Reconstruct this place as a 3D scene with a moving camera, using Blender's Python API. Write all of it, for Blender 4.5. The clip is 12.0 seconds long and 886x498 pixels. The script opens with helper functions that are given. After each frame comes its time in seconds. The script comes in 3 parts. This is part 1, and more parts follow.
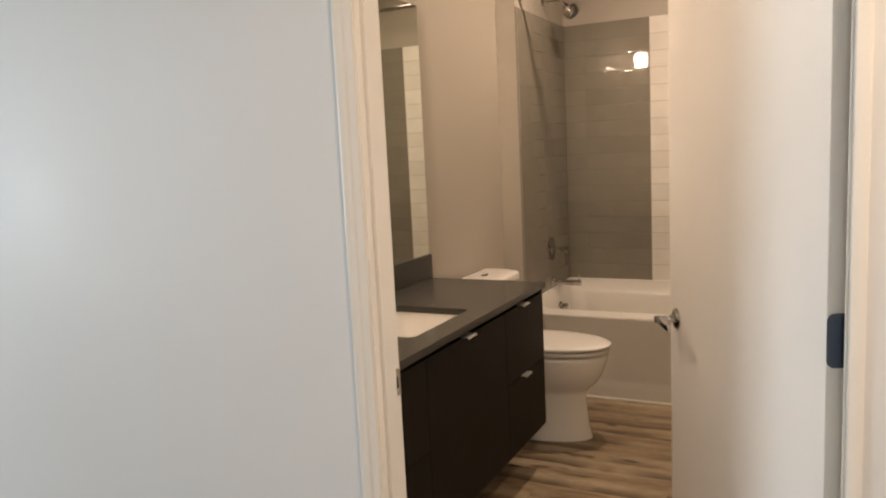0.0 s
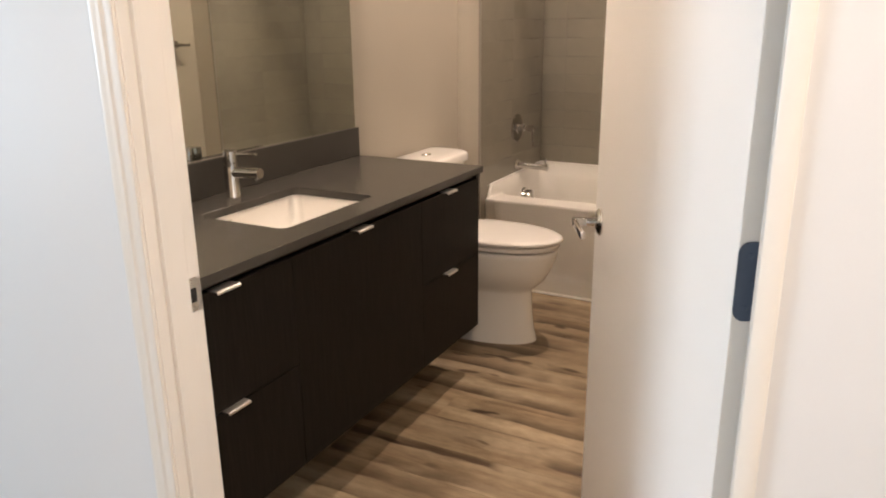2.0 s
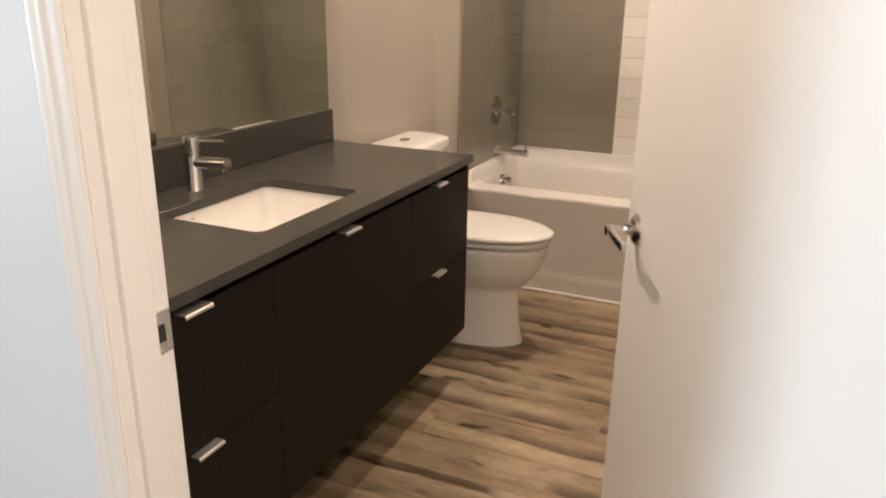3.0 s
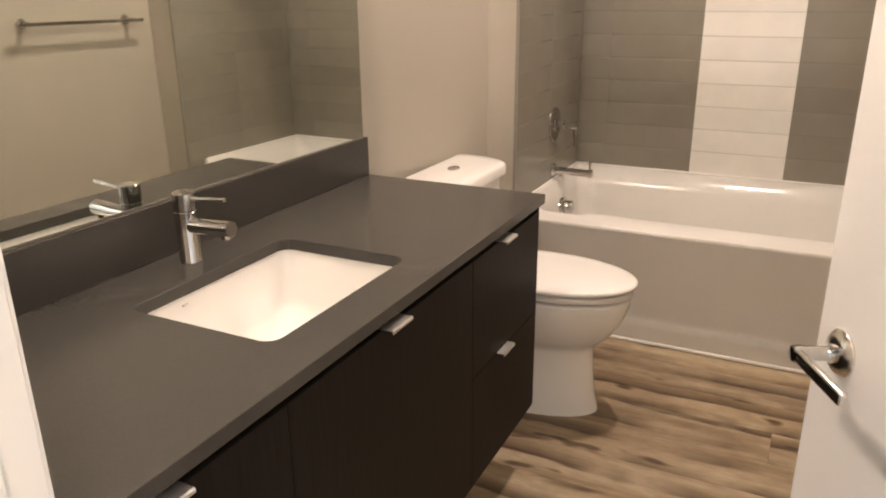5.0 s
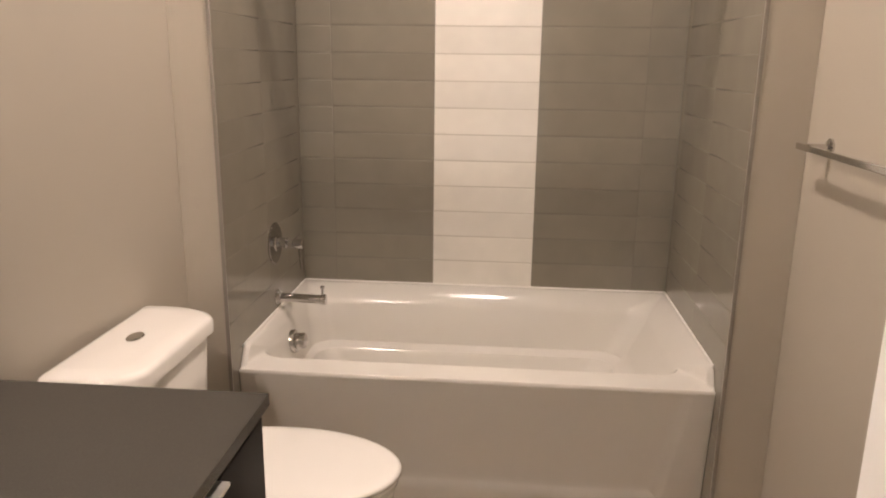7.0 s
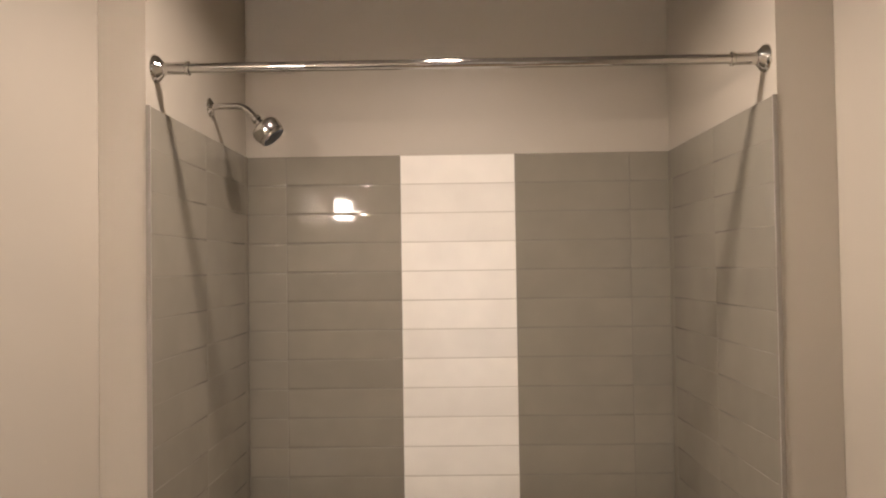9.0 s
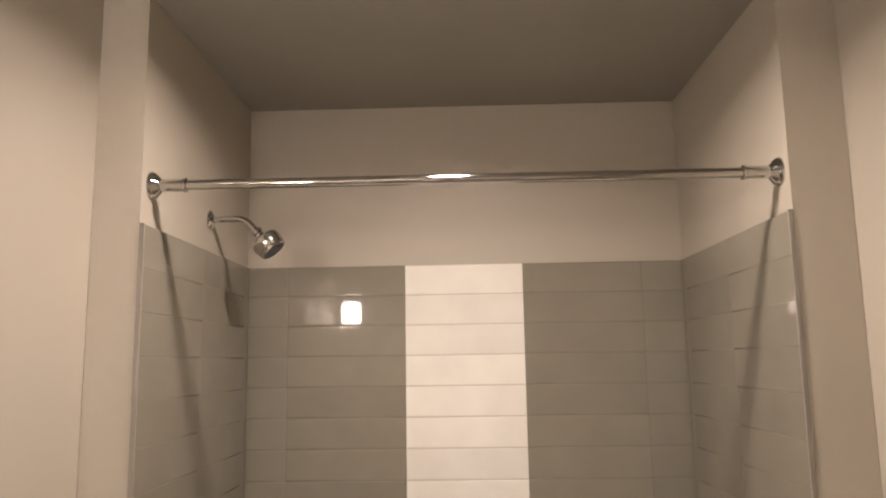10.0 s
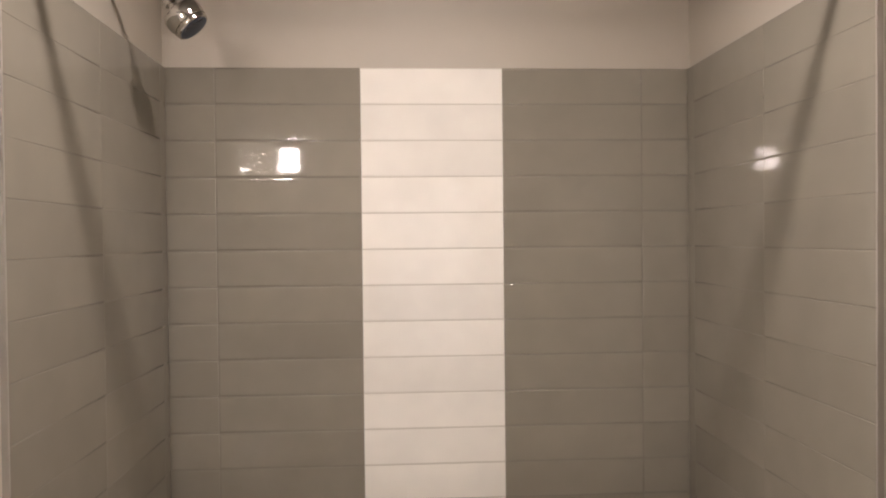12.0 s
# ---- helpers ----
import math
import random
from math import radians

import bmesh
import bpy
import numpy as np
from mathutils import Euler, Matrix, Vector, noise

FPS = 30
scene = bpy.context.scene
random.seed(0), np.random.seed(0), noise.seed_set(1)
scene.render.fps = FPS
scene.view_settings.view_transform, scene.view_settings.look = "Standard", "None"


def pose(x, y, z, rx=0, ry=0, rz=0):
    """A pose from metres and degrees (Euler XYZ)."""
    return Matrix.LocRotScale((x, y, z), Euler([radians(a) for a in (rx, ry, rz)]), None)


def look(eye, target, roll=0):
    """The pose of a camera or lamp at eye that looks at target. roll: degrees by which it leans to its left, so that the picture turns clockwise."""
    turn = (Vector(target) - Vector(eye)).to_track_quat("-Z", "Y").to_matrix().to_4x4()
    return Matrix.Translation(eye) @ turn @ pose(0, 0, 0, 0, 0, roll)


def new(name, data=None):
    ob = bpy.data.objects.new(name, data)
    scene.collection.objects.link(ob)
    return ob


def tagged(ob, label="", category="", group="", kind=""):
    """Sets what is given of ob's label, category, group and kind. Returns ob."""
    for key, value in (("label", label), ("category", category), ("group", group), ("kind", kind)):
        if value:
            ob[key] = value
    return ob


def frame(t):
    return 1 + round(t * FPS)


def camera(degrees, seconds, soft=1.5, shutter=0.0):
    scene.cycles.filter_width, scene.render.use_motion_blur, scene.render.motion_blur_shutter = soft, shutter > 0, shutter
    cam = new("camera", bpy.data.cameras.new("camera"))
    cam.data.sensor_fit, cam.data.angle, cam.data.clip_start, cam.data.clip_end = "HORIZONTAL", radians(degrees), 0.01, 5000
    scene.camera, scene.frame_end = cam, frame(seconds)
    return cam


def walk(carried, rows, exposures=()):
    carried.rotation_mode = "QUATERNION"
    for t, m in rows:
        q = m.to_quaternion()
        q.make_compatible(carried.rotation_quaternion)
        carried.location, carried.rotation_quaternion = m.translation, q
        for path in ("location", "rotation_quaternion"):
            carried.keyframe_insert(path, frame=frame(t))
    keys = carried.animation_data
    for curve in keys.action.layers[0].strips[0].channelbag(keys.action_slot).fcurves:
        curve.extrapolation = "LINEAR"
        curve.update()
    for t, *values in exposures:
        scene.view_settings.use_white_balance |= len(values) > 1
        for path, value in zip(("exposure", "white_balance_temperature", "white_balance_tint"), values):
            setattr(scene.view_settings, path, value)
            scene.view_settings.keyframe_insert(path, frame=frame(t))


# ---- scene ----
cam = camera(61.6, 12.0, soft=2.0)
PATH = [
    (0, (0.727, -4.066, 1.448), (-0.166, -2.295, 1.188), -2.8),
    (0.5, (0.657, -3.925, 1.44), (0.067, -2.043, 1.104), -3.1),
    (1, (0.694, -3.78, 1.403), (0.17, -1.907, 0.935), -3.5),
    (1.5, (0.803, -3.608, 1.403), (0.072, -1.807, 0.929), 0.6),
    (2, (0.838, -3.495, 1.377), (-0.062, -1.807, 0.792), -0.6),
    (2.5, (0.726, -3.384, 1.36), (-0.114, -1.672, 0.755), 0.8),
    (3, (0.59, -3.303, 1.363), (-0.177, -1.571, 0.721), 0.9),
    (4.8, (0.315, -2.881, 1.348), (-0.59, -1.214, 0.712), -0.7),
    (5, (0.281, -2.838, 1.379), (-0.559, -1.146, 0.722), -0.5),
    (5.5, (0.141, -2.695, 1.414), (-0.365, -0.854, 0.821), -1.1),
    (6, (0.063, -2.553, 1.417), (-0.209, -0.669, 0.804), -0.3),
    (6.5, (0.079, -2.364, 1.437), (-0.134, -0.469, 0.834), -0.7),
    (7, (0.092, -2.208, 1.462), (-0.074, -0.276, 0.971), 0.7),
    (7.5, (-0.02, -2.05, 1.491), (-0.049, -0.067, 1.232), -0.4),
    (7.7, (-0.025, -1.978, 1.55), (-0.045, 0.012, 1.354), -0.4),
    (9.3, (-0.027, -1.861, 1.843), (-0.053, 0.135, 1.958), -1.0),
    (9.5, (-0.012, -1.835, 1.859), (-0.049, 0.158, 2.03), -0.9),
    (10, (0.001, -1.806, 1.883), (-0.054, 0.171, 2.18), -0.9),
    (10.5, (0.005, -1.772, 1.894), (-0.117, 0.196, 2.23), -0.0),
    (11, (0.0, -1.665, 1.866), (-0.096, 0.318, 2.108), 0.0),
    (11.5, (-0.068, -1.507, 1.831), (-0.052, 0.488, 1.982), -0.3),
    (12, (-0.097, -1.376, 1.725), (0.02, 0.621, 1.696), -0.6),
]
walk(cam, [(t, look(eye, target, roll)) for t, eye, target, roll in PATH],
     exposures=[(0, -0.36, 7350, 12), (0.5, -0.12, 7450, 12), (1.0, -0.04, 7250, 12), (2.0, 0.13, 6700, 11.5), (3.0, 0.18, 6600, 11), (5.0, 0.37, 6300, 10), (5.5, 0.13, 6300, 11.5), (6.5, 0.14, 6250, 11.5), (7.5, 0.06, 6300, 12),
                (9.5, -0.08, 6150, 10), (10.5, -0.08, 6100, 10), (11.0, -0.10, 5750, 9.5), (12.0, 0.03, 5750, 9.5)])

# ---- world and exposure ----
world = bpy.data.worlds.new("world")
scene.world = world
world.use_nodes = True
wn = world.node_tree
sky = wn.nodes.new("ShaderNodeTexSky")
sky.sky_type, sky.sun_disc = 'NISHITA', False
sky.sun_elevation, sky.sun_rotation = radians(35), radians(200)
wn.links.new(sky.outputs[0], wn.nodes["Background"].inputs[0])
wn.nodes["Background"].inputs[1].default_value = 0.08


def lamp(name, m, energy, colour, size, size_y=None, spread=180):
    d = bpy.data.lights.new(name, 'AREA')
    d.energy, d.color, d.size = energy, colour, size
    d.shape = 'RECTANGLE' if size_y else 'DISK'
    if size_y:
        d.size_y = size_y
    d.spread = radians(spread)
    o = new(name, d)
    o.matrix_world = m
    return o


CEIL = 2.79
WARM = (1.0, 0.80, 0.665)
# recessed downlight in front of the tub, hall window, hall ceiling light
lamp("downlight_lamp", look((-0.04, -0.290, CEIL - 0.012), (-0.04, -0.290, 0)), 25.5, WARM, 0.11, spread=160)
lamp("window_lamp", look((-6.52, -6.0, 1.55), (0, -4.6, 1.4)), 345, (0.69, 0.845, 1.0), 2.5, 1.45)
lamp("hall_lamp", look((1.15, -3.65, CEIL - 0.03), (1.15, -3.65, 0)), 42, (1.0, 0.78, 0.60), 0.25)

# ---- materials ----


def base(name):
    m = bpy.data.materials.new(name)
    m.use_nodes = True
    nt = m.node_tree
    return m, nt, nt.nodes["Principled BSDF"]


def noise_node(nt, scale, detail=3.0, vec=None, rough=0.55):
    n = nt.nodes.new("ShaderNodeTexNoise")
    n.inputs["Scale"].default_value, n.inputs["Detail"].default_value = scale, detail
    n.inputs["Roughness"].default_value = rough
    if vec is not None:
        nt.links.new(vec, n.inputs["Vector"])
    return n


def ramp(nt, src, stops):
    r = nt.nodes.new("ShaderNodeValToRGB")
    while len(r.color_ramp.elements) < len(stops):
        r.color_ramp.elements.new(0.5)
    for e, (p, c) in zip(r.color_ramp.elements, stops):
        e.position, e.color = p, (*c, 1) if len(c) == 3 else c
    nt.links.new(src, r.inputs[0])
    return r


def place(nt):
    return nt.nodes.new("ShaderNodeNewGeometry").outputs["Position"]


def mixed(nt, a, b, fac, kind='MIX'):
    n = nt.nodes.new("ShaderNodeMix")
    n.data_type, n.blend_type = 'RGBA', kind
    for sock, v in ((n.inputs[6], a), (n.inputs[7], b), (n.inputs[0], fac)):
        if isinstance(v, (int, float)):
            sock.default_value = v
        elif isinstance(v, tuple):
            sock.default_value = (*v, 1)
        else:
            nt.links.new(v, sock)
    return n.outputs[2]


def bump(nt, p, height, strength, dist):
    b = nt.nodes.new("ShaderNodeBump")
    b.inputs["Strength"].default_value, b.inputs["Distance"].default_value = strength, dist
    nt.links.new(height, b.inputs["Height"])
    nt.links.new(b.outputs[0], p.inputs["Normal"])


def varied(name, c, rough, spread=0.06, fine=160.0, coarse=1.6, relief=0.05, dist=0.001, metal=0.0, rough_var=0.08, coat=0.0):
    """A surface with soft mottling at a coarse scale, grain at a fine one, and a little relief."""
    m, nt, p = base(name)
    pos = place(nt)
    n1 = noise_node(nt, coarse, 4, pos)
    n2 = noise_node(nt, fine, 2, pos)
    lo, hi = tuple(max(0, v * (1 - spread)) for v in c), tuple(min(1, v * (1 + spread)) for v in c)
    r1 = ramp(nt, n1.outputs[0], [(0.3, lo), (0.7, hi)])
    col = mixed(nt, r1.outputs[0], c, n2.outputs[0])
    nt.links.new(col, p.inputs["Base Color"])
    rr = ramp(nt, n1.outputs[0], [(0.3, (max(0, rough - rough_var),) * 3), (0.7, (min(1, rough + rough_var),) * 3)])
    nt.links.new(rr.outputs[0], p.inputs["Roughness"])
    p.inputs["Metallic"].default_value = metal
    p.inputs["Coat Weight"].default_value = coat
    if relief:
        bump(nt, p, n2.outputs[0], relief, dist)
    return m


PAINT = varied("greige_paint", (0.435, 0.397, 0.330), 0.55, 0.03, 420, 1.2, 0.10, 0.0008)
HALL_PAINT = varied("hall_paint", (0.70, 0.705, 0.71), 0.55, 0.03, 420, 1.2, 0.10, 0.0008)
# darker than the ceiling's own paint: its dim light is put into the colour
CEILING = varied("dimmed_ceiling_paint", (0.28, 0.262, 0.228), 0.85, 0.03, 300, 1.5, 0.2, 0.001)
TRIM = varied("white_trim_paint", (0.77, 0.735, 0.68), 0.34, 0.012, 300, 2, 0.02, 0.0003, rough_var=0.02)
DOOR = varied("white_door_paint", (0.87, 0.85, 0.82), 0.38, 0.02, 260, 2.2, 0.08, 0.0006)
PORCELAIN = varied("white_porcelain", (0.78, 0.76, 0.72), 0.08, 0.015, 30, 4, 0.0, 0.0005, rough_var=0.03, coat=0.3)
ACRYLIC = varied("white_acrylic", (0.69, 0.668, 0.618), 0.16, 0.02, 30, 5, 0.02, 0.0006, rough_var=0.05)
CHROME = varied("chrome", (0.60, 0.585, 0.565), 0.07, 0.02, 40, 14, 0.0, metal=1.0, rough_var=0.03)
SATIN = varied("satin_chrome", (0.74, 0.72, 0.70), 0.20, 0.03, 300, 14, 0.0, metal=1.0, rough_var=0.04)
# chrome again, with the dark surroundings it mirrors put into the colour
DARK_REFLECT_CHROME = varied("chrome_dark_reflection", (0.36, 0.34, 0.32), 0.10, 0.04, 60, 14, 0.0, metal=1.0, rough_var=0.03)
NICKEL = varied("brushed_nickel", (0.62, 0.60, 0.57), 0.26, 0.04, 300, 14, 0.03, 0.0003, metal=1.0, rough_var=0.06)
ALUMINIUM = varied("aluminium", (0.80, 0.78, 0.75), 0.42, 0.03, 300, 14, 0.02, 0.0003, metal=1.0)
BLUED = varied("blued_hinge_metal", (0.075, 0.095, 0.135), 0.34, 0.12, 200, 30, 0.04, 0.0004, metal=0.7)
DARK = varied("dark_recess", (0.012, 0.011, 0.010), 0.8, 0.1, 100, 10)
SILICONE = varied("white_silicone", (0.86, 0.84, 0.79), 0.35, 0.03, 90, 8, 0.05)
EDGE = varied("satin_edge_strip", (0.25, 0.228, 0.198), 0.45, 0.04, 60, 6, 0.0)
CHANNEL = varied("dark_metal_channel", (0.13, 0.115, 0.095), 0.5, 0.05, 60, 6, 0.0)
GROUT = varied("grey_grout", (0.175, 0.160, 0.130), 0.9, 0.08, 500, 8, 0.25, 0.001)
PALE_GROUT = varied("pale_grout", (0.56, 0.53, 0.47), 0.9, 0.08, 500, 8, 0.25, 0.001)


def make_tile(name, c, wave):
    m, nt, p = base(name)
    pos = place(nt)
    info = nt.nodes.new("ShaderNodeObjectInfo")
    add = nt.nodes.new("ShaderNodeVectorMath")
    add.operation = 'MULTIPLY_ADD'
    comb = nt.nodes.new("ShaderNodeCombineXYZ")
    for k in range(3):
        nt.links.new(info.outputs["Random"], comb.inputs[k])
    add.inputs[1].default_value = (9, 7, 5)
    nt.links.new(comb.outputs[0], add.inputs[0])
    nt.links.new(pos, add.inputs[2])
    n1 = noise_node(nt, 7, 2, add.outputs[0])
    n2 = noise_node(nt, 120, 2, pos)
    r = ramp(nt, info.outputs["Random"], [(0, tuple(v * 0.95 for v in c)), (1, tuple(v * 1.05 for v in c))])
    r2 = ramp(nt, n1.outputs[0], [(0.3, (0.95,) * 3), (0.7, (1.04,) * 3)])
    nt.links.new(mixed(nt, r.outputs[0], r2.outputs[0], 1.0, 'MULTIPLY'), p.inputs["Base Color"])
    rr = ramp(nt, n2.outputs[0], [(0.3, (0.03,) * 3), (0.7, (0.055,) * 3)])
    nt.links.new(rr.outputs[0], p.inputs["Roughness"])
    bump(nt, p, n1.outputs[0], wave, 0.004)
    return m


TILE_GREY = make_tile("grey_glazed_tile", (0.232, 0.213, 0.170), 0.05)
TILE_WHITE = make_tile("white_glazed_tile", (0.78, 0.755, 0.695), 0.05)


def make_wood():
    """Grey-brown plank with long dark streaks along x, knots and fine grain."""
    m, nt, p = base("grey_oak_plank")
    pos = place(nt)
    info = nt.nodes.new("ShaderNodeObjectInfo")
    comb = nt.nodes.new("ShaderNodeCombineXYZ")
    for k, f in enumerate((37.0, 11.0, 5.0)):
        mu = nt.nodes.new("ShaderNodeMath")
        mu.operation = 'MULTIPLY'
        mu.inputs[1].default_value = f
        nt.links.new(info.outputs["Random"], mu.inputs[0])
        nt.links.new(mu.outputs[0], comb.inputs[k])
    add = nt.nodes.new("ShaderNodeVectorMath")
    nt.links.new(pos, add.inputs[0])
    nt.links.new(comb.outputs[0], add.inputs[1])

    def stretched(sx, sy):
        mp = nt.nodes.new("ShaderNodeVectorMath")
        mp.operation = 'MULTIPLY'
        mp.inputs[1].default_value = (sx, sy, 1)
        nt.links.new(add.outputs[0], mp.inputs[0])
        return mp.outputs[0]

    def calc(op, a, b=None):
        n = nt.nodes.new("ShaderNodeMath")
        n.operation = op
        for k, v in enumerate((a, b)):
            if isinstance(v, (int, float)):
                n.inputs[k].default_value = v
            elif v is not None:
                nt.links.new(v, n.inputs[k])
        return n.outputs[0]

    # strips about 7 cm wide: each has a dark side that fades across it, strong in places and absent in others
    sway = noise_node(nt, 1.0, 3, stretched(1.9, 4.5), 0.66)
    parts = nt.nodes.new("ShaderNodeSeparateXYZ")
    nt.links.new(add.outputs[0], parts.inputs[0])
    lane = calc('MULTIPLY', calc('ADD', parts.outputs[1], calc('MULTIPLY', sway.outputs[0], 0.085)), 8.0)
    across = calc('FRACT', lane)
    cell = nt.nodes.new("ShaderNodeCombineXYZ")
    nt.links.new(calc('MULTIPLY', parts.outputs[0], 2.7), cell.inputs[0])
    nt.links.new(calc('MULTIPLY', calc('FLOOR', lane), 7.31), cell.inputs[1])
    along = noise_node(nt, 1.0, 2, cell.outputs[0], 0.5)
    broad = noise_node(nt, 1.0, 4, stretched(1.1, 9.0), 0.6)
    streak = noise_node(nt, 1.0, 5, stretched(2.6, 30), 0.6)
    grain = noise_node(nt, 1.0, 3, stretched(14, 330), 0.6)
    knot = noise_node(nt, 1.0, 1, stretched(6, 17), 0.4)
    edge = ramp(nt, across, [(0.0, (0.05,) * 3), (0.09, (1,) * 3), (0.30, (0.70,) * 3), (0.66, (0,) * 3)])
    where = ramp(nt, along.outputs[0], [(0.41, (0.08,) * 3), (0.55, (1,) * 3)])
    dark = calc('MULTIPLY', calc('MULTIPLY', edge.outputs[0], where.outputs[0]), calc('ADD', calc('MULTIPLY', streak.outputs[0], 0.9), 0.5))
    c1 = ramp(nt, broad.outputs[0], [(0.30, (0.20, 0.135, 0.076)), (0.46, (0.33, 0.252, 0.160)), (0.58, (0.41, 0.328, 0.220)), (0.74, (0.47, 0.385, 0.27))])
    c2 = ramp(nt, streak.outputs[0], [(0.30, (0.92, 0.90, 0.88)), (0.48, (0.99, 0.98, 0.98)), (0.68, (1.03, 1.03, 1.03))])
    c3 = ramp(nt, grain.outputs[0], [(0.32, (0.86, 0.85, 0.84)), (0.6, (1.03, 1.03, 1.03))])
    c4 = ramp(nt, knot.outputs[0], [(0.69, (1, 1, 1)), (0.76, (0.28, 0.21, 0.15))])
    c = mixed(nt, c1.outputs[0], (0.075, 0.040, 0.017), dark)
    c = mixed(nt, c, c2.outputs[0], 1.0, 'MULTIPLY')
    c = mixed(nt, c, c3.outputs[0], 1.0, 'MULTIPLY')
    c = mixed(nt, c, c4.outputs[0], 1.0, 'MULTIPLY')
    mottle = noise_node(nt, 1.0, 4, stretched(16, 30), 0.65)
    c5 = ramp(nt, mottle.outputs[0], [(0.34, (0.84, 0.83, 0.81)), (0.64, (1.08, 1.08, 1.08))])
    c = mixed(nt, c, c5.outputs[0], 1.0, 'MULTIPLY')
    r = ramp(nt, info.outputs["Random"], [(0, (0.86, 0.85, 0.85)), (1, (1.10, 1.10, 1.09))])
    c = mixed(nt, c, r.outputs[0], 1.0, 'MULTIPLY')
    nt.links.new(c, p.inputs["Base Color"])
    p.inputs["Roughness"].default_value = 0.42
    bump(nt, p, grain.outputs[0], 0.18, 0.0012)
    return m


WOOD = make_wood()


def make_laminate():
    m, nt, p = base("espresso_laminate")
    pos = place(nt)
    mp = nt.nodes.new("ShaderNodeVectorMath")
    mp.operation = 'MULTIPLY'
    mp.inputs[1].default_value = (60, 60, 3)
    nt.links.new(pos, mp.inputs[0])
    g = noise_node(nt, 3.0, 4, mp.outputs[0], 0.6)
    r = ramp(nt, g.outputs[0], [(0.3, (0.0072, 0.0058, 0.0045)), (0.7, (0.0145, 0.0117, 0.0092))])
    nt.links.new(r.outputs[0], p.inputs["Base Color"])
    p.inputs["Roughness"].default_value = 0.45
    p.inputs["Specular IOR Level"].default_value = 0.09
    bump(nt, p, g.outputs[0], 0.12, 0.0008)
    return m


ESPRESSO = make_laminate()


def make_quartz():
    """Plain dark grey stone with a fine salt of lighter grains."""
    m, nt, p = base("grey_quartz")
    n = noise_node(nt, 420, 2, place(nt), 0.6)
    r = ramp(nt, n.outputs[0], [(0.35, (0.050, 0.046, 0.040)), (0.72, (0.057, 0.053, 0.046))])
    nt.links.new(r.outputs[0], p.inputs["Base Color"])
    p.inputs["Roughness"].default_value = 0.25
    p.inputs["Specular IOR Level"].default_value = 0.28
    return m


QUARTZ = make_quartz()


def make_mirror():
    m, nt, p = base("mirror_silver")
    n = noise_node(nt, 3, 2, place(nt))
    r = ramp(nt, n.outputs[0], [(0.3, (0.80, 0.83, 0.78)), (0.7, (0.82, 0.85, 0.80))])
    nt.links.new(r.outputs[0], p.inputs["Base Color"])
    p.inputs["Metallic"].default_value, p.inputs["Roughness"].default_value = 1.0, 0.015
    return m


MIRROR = make_mirror()


def make_glow(name, colour, strength):
    m, nt, p = base(name)
    p.inputs["Base Color"].default_value = (0.8, 0.78, 0.74, 1)
    p.inputs["Emission Color"].default_value = (*colour, 1)
    p.inputs["Emission Strength"].default_value = strength
    return m


GLOW = make_glow("lit_diffuser", WARM, 9.0)
GLASS_SHADE = make_glow("lit_frosted_glass", WARM, 250.0)
BULB = make_glow("lit_bulb_opening", WARM, 330.0)

# ---- builders ----


def thing(name, loc=(0, 0, 0), label="", category="", group="", kind=""):
    o = new(name)
    o.location = loc
    return tagged(o, label, category, group, kind)


def finish(bm, name, material, smooth=None):
    bmesh.ops.recalc_face_normals(bm, faces=bm.faces[:])
    me = bpy.data.meshes.new(name)
    bm.to_mesh(me)
    bm.free()
    me.materials.append(material)
    if smooth is not None:
        for f in me.polygons:
            f.use_smooth = True
        me.set_sharp_from_angle(angle=radians(smooth))
    return me


def part(name, bm, material, parent=None, label="", smooth=None):
    """One mesh object under its thing; the mesh is given in world places."""
    o = new(name, finish(bm, name, material, smooth))
    if parent is not None:
        o.parent = parent
        p, off = parent, Vector((0, 0, 0))
        while p is not None:
            off += p.location
            p = p.parent
        o.location = -off
    return tagged(o, label)


def block(a, b, bevel=0.0, seg=2, bm=None):
    bm = bm or bmesh.new()
    made = bmesh.ops.create_cube(bm, size=1)["verts"]
    for v in made:
        v.co = [a[i] + (b[i] - a[i]) * (v.co[i] + 0.5) for i in range(3)]
    if bevel:
        edges = {e for v in made for e in v.link_edges}
        bmesh.ops.bevel(bm, geom=list(edges), offset=bevel, segments=seg, affect='EDGES', profile=0.5)
    return bm


def skin(bm, loops, cap_first=True, cap_last=True, closed=True):
    """Joins loops of equally many points by quads."""
    rows = [[bm.verts.new(p) for p in loop] for loop in loops]
    n = len(rows[0])
    for a, b in zip(rows, rows[1:]):
        for i in range(n if closed else n - 1):
            j = (i + 1) % n
            bm.faces.new((a[i], a[j], b[j], b[i]))
    if cap_first:
        bm.faces.new(rows[0])
    if cap_last:
        bm.faces.new(rows[-1])
    return rows


def frame_axes(d):
    d = Vector(d).normalized()
    u = d.orthogonal().normalized() if abs(d.z) > 0.9 else d.cross(Vector((0, 0, 1))).normalized()
    return u, d.cross(u).normalized()


def turned(profile, at, axis, n=32, bm=None):
    """A solid of revolution: profile rows of (distance along the axis, radius)."""
    bm = bm or bmesh.new()
    axis = Vector(axis).normalized()
    u, v = frame_axes(axis)
    loops = [[Vector(at) + axis * s + (u * math.cos(2 * math.pi * k / n) + v * math.sin(2 * math.pi * k / n)) * max(r, 1e-4)
              for k in range(n)] for s, r in profile]
    skin(bm, loops)
    return bm


